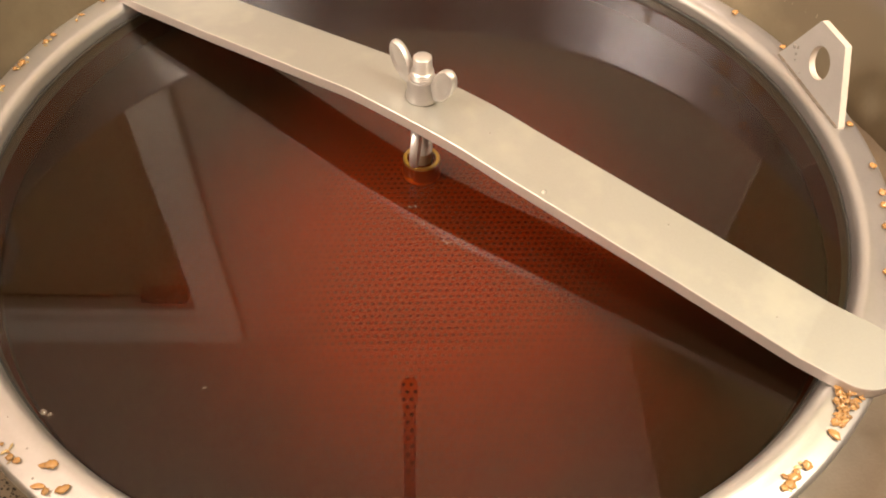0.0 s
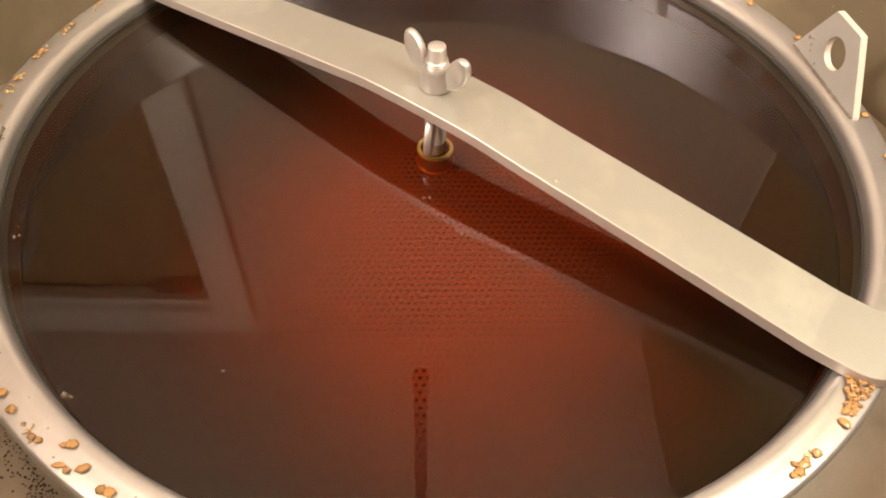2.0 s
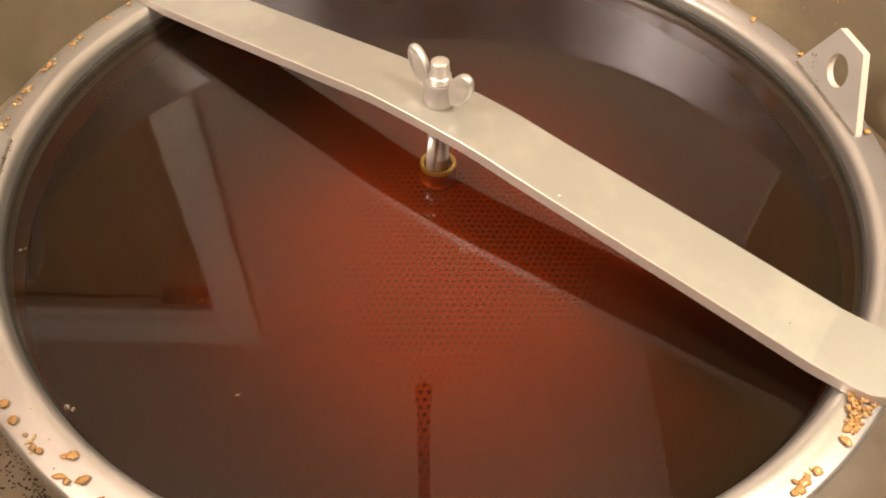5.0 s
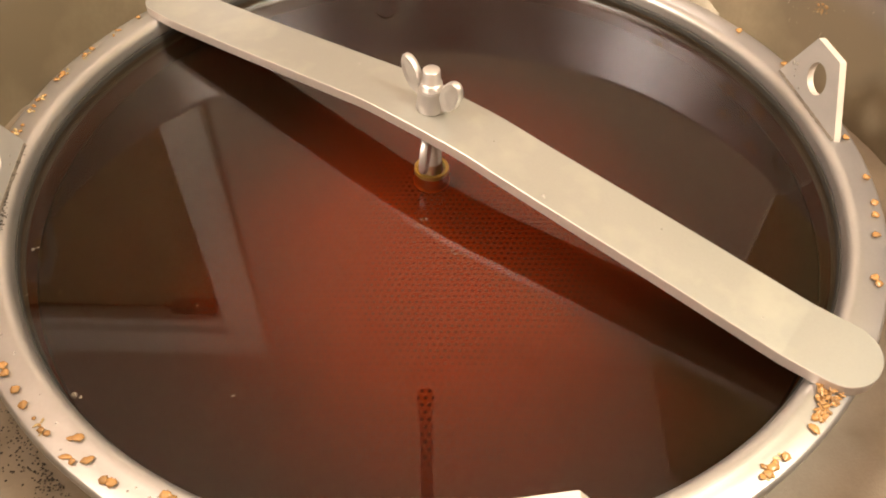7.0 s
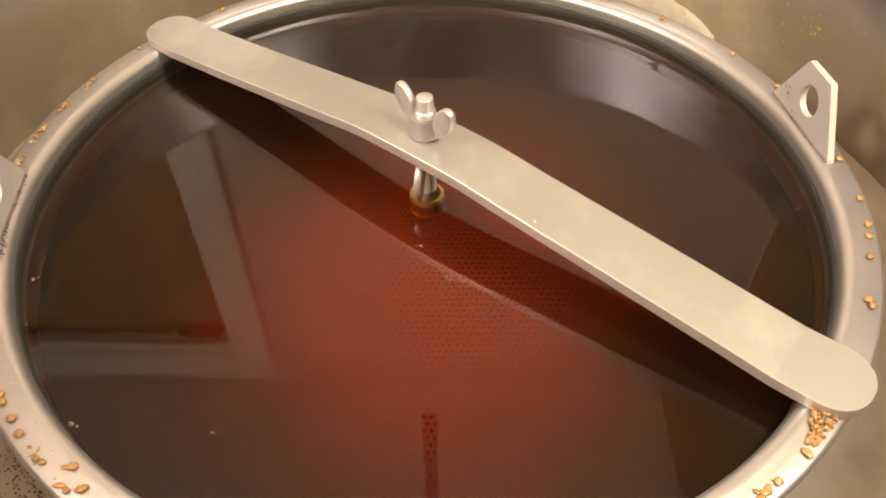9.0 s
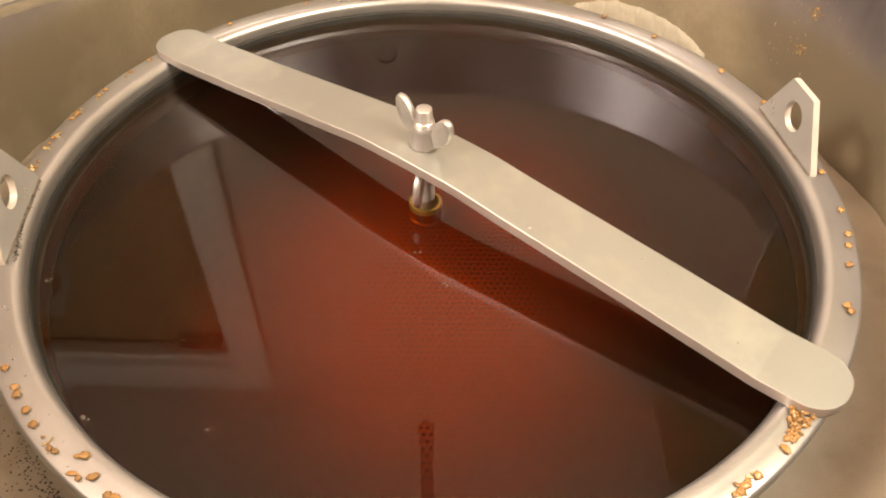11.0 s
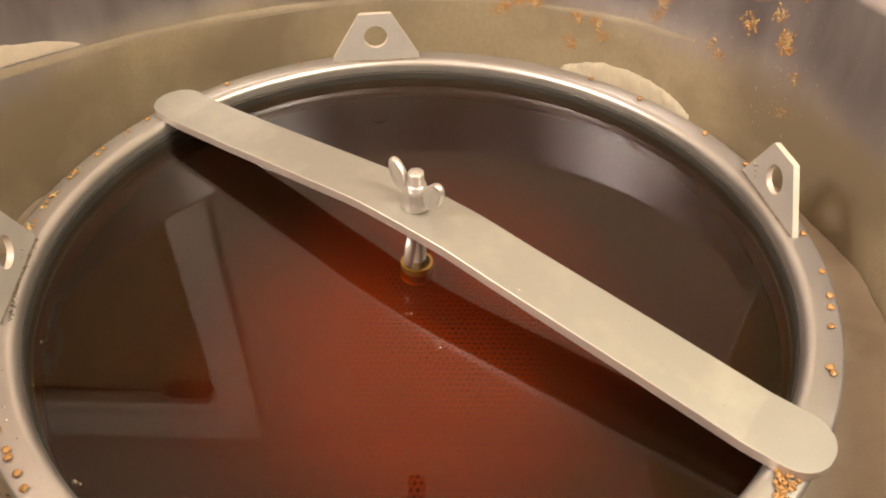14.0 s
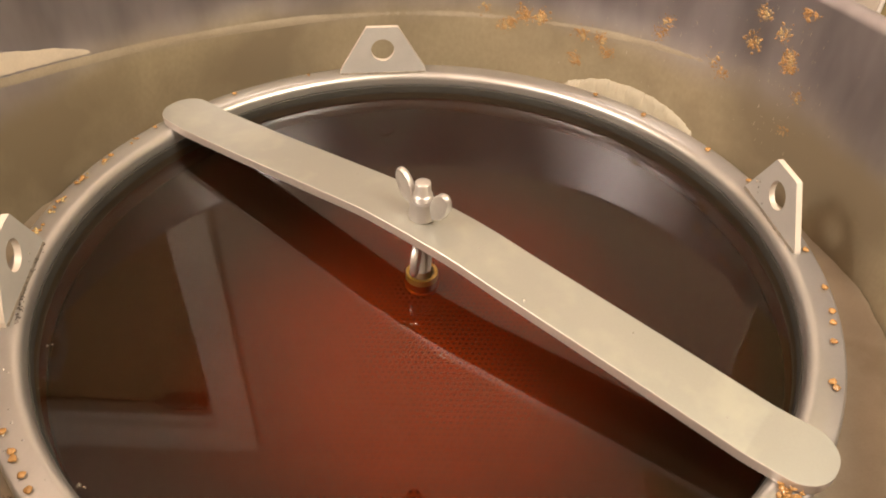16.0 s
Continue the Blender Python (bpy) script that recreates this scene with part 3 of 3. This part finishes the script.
db.inputs["Transmission Weight"].default_value, db.inputs["IOR"].default_value, db.inputs["Roughness"].default_value = 0.7, 1.33, 0.03
db.inputs["Base Color"].default_value = (0.9, 0.85, 0.78, 1)


def bar_drop(x, y, radius):
    s = Vector((x, y, 0)).dot(AX)
    me = lathe("drop", [(radius * math.cos(t), radius * math.sin(t) * 0.7) for t in (0, 0.3, 0.6, 0.9, 1.2, 1.45, 1.565)], 16, False)
    ob = thing("water_drop", me, DROP, "small clear drop lying on the steel bar", "drop", "drops on the bar")
    ob.location = (x, y, smooth_height(s) + THICK)


for spot in ((0.0346, -0.0251, 0.0006), (0.0593, -0.0624, 0.0013), (-0.045, 0.047, 0.0005), (0.118, -0.078, 0.0006), (0.158, -0.127, 0.0005)):
    bar_drop(*spot)

# ---- wort ----
wort = thing("wort", lathe("wort", [(0.0004, 0), (0.06, 0), (0.12, 0), (0.18, 0), (0.216, 0), (0.222, 0), (0.2275, 0), (0.2298, 0.00006)][::-1], 160, False), WORT,
             "clear red-brown wort, its level sinking slowly", "wort")
wort.visible_shadow = False
deep = part("deep_layer", lathe("deep_layer", [(0.2297, -0.0125), (0.12, -0.0125), (0.0004, -0.0125)], 120, False), WORT_DEEP, wort, "deeper red layer of the wort")
deep.visible_shadow = False

# ---- grains on the rim ----


def husk_mesh(name, length, width, height, seed):
    rnd = random.Random(seed)
    bend, twist = rnd.uniform(-0.25, 0.25), rnd.uniform(0.85, 1.15)
    n, m = 9, 8
    verts, faces = [(-length / 2, 0, height * 0.3)], []
    for i in range(1, n):
        u = i / n
        g = math.sin(math.pi * u ** twist) ** 0.7
        x = (u - 0.5) * length
        for k in range(m):
            a = 2 * math.pi * k / m
            crease = 1 - 0.35 * max(0, math.cos(a - math.pi / 2)) ** 6
            wob = 1 + rnd.uniform(-0.24, 0.24)
            verts.append((x, width / 2 * g * math.cos(a) * wob + bend * x * x / length * 2, height * 0.42 + height / 2 * g * math.sin(a) * crease * wob))
    verts.append((length / 2, bend * length / 2, height * 0.3))
    for k in range(m):
        l = (k + 1) % m
        faces.append((0, 1 + l, 1 + k))
        for i in range(n - 2):
            faces.append((1 + i * m + k, 1 + i * m + l, 1 + (i + 1) * m + l, 1 + (i + 1) * m + k))
        faces.append((1 + (n - 2) * m + k, 1 + (n - 2) * m + l, len(verts) - 1))
    me = mesh_from(name, verts, faces)
    me.materials.append(GRAIN)
    return me


HUSKS = [husk_mesh("malt_grain", *d, i) for i, d in enumerate(((0.0066, 0.0036, 0.0024), (0.0056, 0.0048, 0.0026), (0.0048, 0.0042, 0.0026), (0.0066, 0.0026, 0.0012), (0.0034, 0.0030, 0.0020)))]
PALE_HUSKS = [me.copy() for me in HUSKS]
for me in PALE_HUSKS:
    me.materials[0] = PALE_HUSK
rnd = random.Random(5)


def grain(angle, radius, z=0.0002, turn=None, pick=None, size=1.0, label="soaked orange malt grain stuck to the steel rim", group="grains on the rim"):
    a = radians(angle)
    ob = new("malt_grain", HUSKS[rnd.randrange(5) if pick is None else pick])
    ob.location = (radius * math.cos(a), radius * math.sin(a), z)
    ob.rotation_euler = (rnd.uniform(-0.2, 0.2), rnd.uniform(-0.15, 0.15), rnd.uniform(0, 6.28) if turn is None else turn)
    ob.scale = (size, size, size)
    return tagged(ob, label, "malt grain", group)


RIM_GRAINS_EAST = [(46.4, 0.245), (31.7, 0.2462), (21.4, 0.2470), (3.5, 0.2463), (-4.6, 0.2470), (-9.4, 0.2468), (-11.6, 0.2455), (-15.4, 0.2445), (-22.8, 0.2436), (-23.6, 0.2456), (57, 0.2462)]
RIM_GRAINS_WEST = [(131.4, 0.2465), (158.6, 0.2468), (160.2, 0.2462), (165.4, 0.2470), (166.1, 0.2458), (167.1, 0.2467), (172.1, 0.2465), (173.4, 0.2460), (177.8, 0.2440), (179.1, 0.2432), (152.6, 0.2470), (116.0, 0.2472), (148.3, 0.2471)]
RIM_GRAINS_FRONT = [(-138.5, 0.2454), (-139.6, 0.2448), (-135.9, 0.245), (-133.6, 0.2459), (-129.7, 0.2466), (-128.9, 0.2458), (-126.1, 0.2387), (-126.5, 0.2402), (-124.4, 0.2466), (-123.3, 0.2428), (-125.4, 0.2470),
                    (-119.6, 0.2443), (-120.4, 0.2448), (-114.2, 0.2378), (-113.4, 0.2386), (-53.5, 0.2462), (-52.9, 0.2455), (-55.1, 0.2466), (-54.4, 0.2470), (-51.6, 0.2463), (-46.8, 0.2466), (-143.0, 0.2452), (-147.5, 0.2461)]
for angle, radius in RIM_GRAINS_EAST:
    grain(angle, radius, pick=2)
for angle, radius in RIM_GRAINS_WEST:
    grain(angle, radius, size=0.8)
for angle, radius in RIM_GRAINS_FRONT:
    grain(angle, radius, size=0.95)
for i in range(110):
    u = rnd.random() ** 1.2
    ob = grain(-41.6 - 3.9 * u + rnd.uniform(-0.4, 0.4), rnd.uniform(0.2365 + 0.0075 * u, 0.2474), rnd.uniform(0.0002, 0.0030 * (1 - u) + 0.0005), pick=rnd.choice((0, 2, 3, 3, 4)), size=rnd.uniform(0.28, 0.66),
               label="soaked malt husk in a clump beside the bar's end", group="husks in the clump")
    ob.rotation_euler = (rnd.uniform(-0.7, 0.7), rnd.uniform(-0.6, 0.6), ob.rotation_euler[2])

rnd_flake = random.Random(41)
for middle, spread, count in ((165.6, 0.9, 12), (160.0, 0.5, 5), (171.8, 0.7, 8), (174.5, 0.4, 4), (154.0, 0.5, 3), (179.0, 0.5, 4), (187.5, 1.2, 7), (-53.6, 0.7, 10), (-130.5, 1.2, 6)):
    for i in range(count):
        ob = grain(middle + rnd_flake.gauss(0, spread), rnd_flake.uniform(0.2435, 0.2482), turn=rnd_flake.uniform(0, 6.28), pick=rnd_flake.choice((0, 3, 3, 4)), size=rnd_flake.uniform(0.3, 0.62),
                   label="small wet husk flake stuck to the steel rim", group="flakes on the rim")
        if rnd_flake.random() < 0.6:
            ob.data = PALE_HUSKS[HUSKS.index(ob.data)]
            tagged(ob, "small pale yellow husk flake stuck to the steel rim", "malt grain", "flakes on the rim")

rnd_drop = random.Random(17)
for i in range(26):
    a, rad, size = radians(rnd_drop.uniform(-176, -112)), rnd_drop.uniform(0.2372, 0.2476), rnd_drop.uniform(0.0004, 0.0009)
    me = lathe("drop", [(size * math.cos(t), size * math.sin(t) * 0.6) for t in (0, 0.3, 0.6, 0.9, 1.2, 1.45, 1.565)], 14, False)
    ob = thing("water_drop", me, DROP, "tiny clear drop standing on the steel rim", "drop", "drops on the rim")
    ob.location = (rad * math.cos(a), rad * math.sin(a), 0.0002)

def lug_drop(angle, along, height, size):
    """A clear drop hanging on a lug's inner face."""
    a = radians(angle)
    turn = a - math.pi / 2 - radians(2)
    me = lathe("drop", [(size * math.cos(t), size * math.sin(t) * 0.8) for t in (0, 0.3, 0.6, 0.9, 1.2, 1.45, 1.565)], 14, False)
    ob = thing("water_drop", me, DROP, "clear drop clinging to the steel lug", "drop", "drops on the lugs")
    r = 0.2384 if angle == 11.5 else 0.2372
    low = 0.0020 if angle == 11.5 else 0.0
    ob.matrix_local = Matrix.Translation((r * math.cos(a), r * math.sin(a), -low)) @ Matrix.Rotation(turn, 4, "Z") @ Matrix.Translation((along, -0.0020, height)) @ Matrix.Rotation(math.pi / 2, 4, "X")


for spot in ((11.5, -0.0255, 0.0158, 0.0014), (11.5, -0.0222, 0.0172, 0.0011), (11.5, -0.0218, 0.0128, 0.0009), (11.5, -0.0205, 0.0095, 0.0007), (11.5, -0.0120, 0.0060, 0.0008), (190.6, 0.0160, 0.0090, 0.0009), (190.6, 0.0120, 0.0060, 0.0007)):
    lug_drop(*spot)


def lug_crumbs():
    """Dark crumbs and husk splinters caught at the foot of the west lug."""
    r4 = random.Random(8)
    verts, faces = [], []
    me = HUSKS[4]
    for i in range(70):
        a = radians(190.6 + r4.uniform(-8.5, 8.5))
        r = 0.2372 - 0.0022 - abs(r4.gauss(0, 0.0012))
        turn = Matrix.Translation((r * math.cos(a), r * math.sin(a), 0.0003 + r4.random() * 0.0012)) @ Matrix.Rotation(r4.uniform(0, 6.28), 4, "Z") @ Matrix.Scale(r4.uniform(0.15, 0.42), 4)
        b = len(verts)
        verts += [turn @ v.co for v in me.vertices]
        faces += [tuple(b + q for q in p.vertices) for p in me.polygons]
    thing("lug_crumbs", mesh_from("lug_crumbs", verts, faces), BLACK_SPECK, "dark crumbs caught along the foot of a lug", "crumbs", kind="stuff")


lug_crumbs()

# ---- residue on the vessel wall ----


def wall_residue():
    """Husks and crumbs stuck to the upper vessel wall, in loose smears."""
    spots = [(77.6, 0.021, 9), (75.3, 0.030, 14), (72.4, 0.030, 12), (79.0, 0.017, 5), (62.3, 0.021, 8), (66.1, -0.003, 7), (60.5, 0.010, 7), (65.3, 0.022, 9), (52.4, 0.043, 5), (51.5, 0.054, 5),
             (42.7, 0.037, 3), (41.0, 0.028, 5), (37.0, 0.086, 8), (37.4, 0.0625, 9), (33.2, 0.078, 5), (31.1, 0.063, 13), (31.1, 0.057, 9), (30.6, 0.100, 9), (28.1, 0.039, 4), (28.4, 0.009, 2), (82.1, 0.031, 3)]
    r2 = random.Random(11)
    verts, faces = [], []
    for angle, z, count in spots:
        for i in range(int(count * 11)):
            a = radians(angle + r2.gauss(0, 0.62))
            h = z + r2.gauss(0, 0.0033)
            if h > 0.101:
                continue
            me = HUSKS[r2.randrange(5)]
            k = r2.choice((r2.uniform(0.10, 0.26), r2.uniform(0.12, 0.3), r2.uniform(0.25, 0.55)))
            turn = Matrix.Translation(((VR - 0.0001) * math.cos(a), (VR - 0.0001) * math.sin(a), h)) @ Matrix.Rotation(a, 4, "Z") @ Matrix.Rotation(-math.pi / 2, 4, "Y") @ Matrix.Rotation(r2.uniform(0, 6.28), 4, "Z") @ Matrix.Diagonal((k * r2.uniform(0.7, 1.6), k * r2.uniform(0.7, 1.5), k * 0.55, 1))
            b = len(verts)
            verts += [turn @ v.co for v in me.vertices]
            faces += [tuple(b + q for q in p.vertices) for p in me.polygons]
    thing("grain_residue", mesh_from("grain_residue", verts, faces), RESIDUE, "orange husks and crumbs splashed on the vessel wall", "grain residue", kind="stuff")


wall_residue()


def wall_splashes():
    """Small pale drops and husk splinters on the upper wall, some with a run below them."""
    r2 = random.Random(23)
    verts, faces = [], []
    me = HUSKS[4]
    for i in range(300):
        a = radians(r2.choice((r2.uniform(20, 100), r2.gauss(52, 9), r2.gauss(31, 3))))
        h = min(0.098, r2.choice((r2.uniform(-0.01, 0.10), r2.gauss(0.055, 0.018))))
        k = r2.uniform(0.08, 0.24)
        run = r2.choice((1, 1, 1, 4, 8))
        turn = Matrix.Translation(((VR - 0.0001) * math.cos(a), (VR - 0.0001) * math.sin(a), h)) @ Matrix.Rotation(a, 4, "Z") @ Matrix.Rotation(-math.pi / 2, 4, "Y") @ Matrix.Rotation(r2.uniform(0, 6.28) if run == 1 else 0, 4, "Z") @ Matrix.Diagonal((k * run ** 0.8, k * 0.8, k * 0.5, 1))
        b = len(verts)
        verts += [turn @ v.co for v in me.vertices]
        faces += [tuple(b + q for q in p.vertices) for p in me.polygons]
    thing("splashes", mesh_from("splashes", verts, faces), SPLASH, "pale drops and runs of wort on the vessel wall", "splashes", kind="stuff")


wall_splashes()


def foam_patch():
    """Dried foam on the wall behind the rim, with a ragged upper edge."""
    verts, faces = [], []
    n, rows = 240, 12
    for i in range(n + 1):
        u = i / n
        a = radians(67.5 - 24.5 * u)
        top = -0.036 + 0.0215 * math.sin(math.pi * u ** 0.85) ** 0.6 + 0.0022 * noise.noise(Vector((u * 11, 0, 0))) + 0.0022 * abs(noise.noise(Vector((u * 38, 3, 0)))) + 0.0010 * abs(noise.noise(Vector((u * 90, 5, 0))))
        for k in range(rows):
            v = k / (rows - 1)
            p = Vector((a * 45, v * 2.2, 1))
            d = 0.0062 * v ** 0.6 + (0.0011 * noise.noise(p) + 0.0007 * noise.noise(p * 3.1)) * min(1, 5 * v)
            verts.append(((VR - d) * math.cos(a), (VR - d) * math.sin(a), top + (-0.05 - top) * v))
    for i in range(n):
        for k in range(rows - 1):
            faces.append((i * rows + k, (i + 1) * rows + k, (i + 1) * rows + k + 1, i * rows + k + 1))
    thing("foam_crust", mesh_from("foam_crust", verts, faces), FOAM_DRY, "pale foam crust clinging to the vessel wall", "foam crust")


foam_patch()


def trub_specks():
    r3 = random.Random(3)
    verts, faces = [], []
    me = HUSKS[4]
    for i in range(420):
        a = radians(r3.gauss(-131, 9))
        r = 0.2530 + abs(r3.gauss(0, 0.0085))
        if r > VR - 0.002:
            continue
        turn = Matrix.Translation((r * math.cos(a), r * math.sin(a), -0.0455 + 0.004 * noise.noise(Vector((r * math.cos(a), r * math.sin(a), 0)) * 18))) @ Matrix.Rotation(r3.uniform(0, 6.28), 4, "Z") @ Matrix.Scale(r3.uniform(0.12, 0.38), 4)
        b = len(verts)
        verts += [turn @ v.co for v in me.vertices]
        faces += [tuple(b + q for q in p.vertices) for p in me.polygons]
    thing("dark_specks", mesh_from("dark_specks", verts, faces), BLACK_SPECK, "black crumbs of trub strewn over the foam", "trub", kind="stuff")


trub_specks()

# ---- crumbs and bubbles afloat ----
PALE = material("pale_crumb", (0.20, 0.165, 0.12), 0.5, 0, 0.15, 300, 1500, 0.2)
CLEAR = bpy.data.materials.new("bubble_film")
CLEAR.use_nodes = True
cb = CLEAR.node_tree.nodes["Principled BSDF"]
cb.inputs["Transmission Weight"].default_value, cb.inputs["IOR"].default_value, cb.inputs["Roughness"].default_value = 0.86, 1.40, 0.05
cb.inputs["Base Color"].default_value = (0.9, 0.75, 0.6, 1)


def crumb(size, label):
    me = HUSKS[3].copy()
    me.materials.clear()
    me.materials.append(PALE)
    for v in me.vertices:
        v.co = v.co * size
    return tagged(new("floating_crumb", me), label, "crumb", "crumbs afloat")


def bubbles(offsets):
    ob = empty("bubble_cluster", "few clear bubbles floating on the wort", "bubbles", "bubbles afloat")
    for x, y, r in offsets:
        r *= 0.7
        me = lathe("bubble", [(r * math.cos(t), r * math.sin(t) * 0.9) for t in (0, 0.3, 0.6, 0.9, 1.2, 1.45, 1.55)], 14, False, (x, y))
        part("bubble", me, CLEAR, ob)
    return ob


LEVEL = [(0.0, -0.0105), (4.0, -0.0120), (8.0, -0.0135), (12.0, -0.0151), (14.0, -0.0158), (16.0, -0.0163)]


DRIFT_A = [(0.0, -0.0925, -0.1524), (1.5, -0.0924, -0.1514), (3.0, -0.0884, -0.1534), (4.0, -0.0862, -0.1549), (6.5, -0.0845, -0.1609), (8.0, -0.0874, -0.1657), (9.0, -0.0909, -0.1674), (12.5, -0.0987, -0.1698), (16.0, -0.1060, -0.1734)]
DRIFT_B = [(0.0, -0.1139, -0.0857), (1.5, -0.1115, -0.0913), (3.0, -0.1111, -0.0991), (7.0, -0.1135, -0.1115), (9.0, -0.1182, -0.1138), (16.0, -0.1288, -0.1209)]
DRIFT_C = [(0.0, -0.2130, -0.0525), (3.0, -0.2071, -0.0770), (7.0, -0.1848, -0.1050), (9.0, -0.1748, -0.1183), (12.5, -0.1621, -0.1347), (14.5, -0.1569, -0.1460), (16.0, -0.1466, -0.1546)]
STILL_D = [(0.0, -0.2010, -0.1074), (16.0, -0.2010, -0.1074)]
STILL_H = [(0.0, -0.2101, -0.0763), (16.0, -0.2091, -0.0773)]
STILL_E = [(0.0, -0.1570, -0.1645), (16.0, -0.1570, -0.1645)]
DRIFT_F = [(0.0, -0.0045, -0.0435), (7.0, -0.0026, -0.0477), (16.0, -0.0020, -0.0485)]
DRIFT_G = [(0.0, 0.0116, -0.0667), (7.0, 0.0135, -0.0708), (16.0, 0.0147, -0.0720)]
AFLOAT = [(crumb(0.36, "small pale husk drifting on the wort"), DRIFT_A, 0.3), (crumb(0.2, "tiny pale crumb drifting on the wort"), DRIFT_B, 1.0), (crumb(0.2, "tiny pale crumb drifting on the wort"), DRIFT_C, 2.0),
          (crumb(0.24, "pale crumb resting against the pipe"), STILL_D, 0.8), (bubbles([(0, 0, 0.0022), (0.003, -0.001, 0.0015)]), STILL_E, 0.0), (bubbles([(0, 0, 0.0014), (0.0022, 0.0012, 0.0010)]), STILL_H, 0.0),
          (bubbles([(-0.0015, 0, 0.0012), (0.0015, 0.0004, 0.0013), (0.0058, -0.012, 0.0009)]), DRIFT_F, 0.0), (bubbles([(0, 0, 0.0013), (0.0018, -0.0020, 0.0014)]), DRIFT_G, 0.0)]


def level_at(t):
    for (a, p), (b, q) in zip(LEVEL, LEVEL[1:]):
        if t <= b:
            return p + (q - p) * (t - a) / (b - a)
    return LEVEL[-1][1]


def motions():
    walk(wort, [(t, pose(0, 0, z)) for t, z in LEVEL])
    for ob, rows, turn in AFLOAT:
        times = sorted({t for t, x, y in rows} | {t for t, z in LEVEL})
        keyed = []
        for t in times:
            for (a, x0, y0), (b, x1, y1) in zip(rows, rows[1:]):
                if a <= t <= b:
                    u = (t - a) / (b - a)
                    keyed.append((t, pose(x0 + (x1 - x0) * u, y0 + (y1 - y0) * u, level_at(t) - 0.0002, 0, 0, math.degrees(turn))))
                    break
        walk(ob, keyed)


motions()
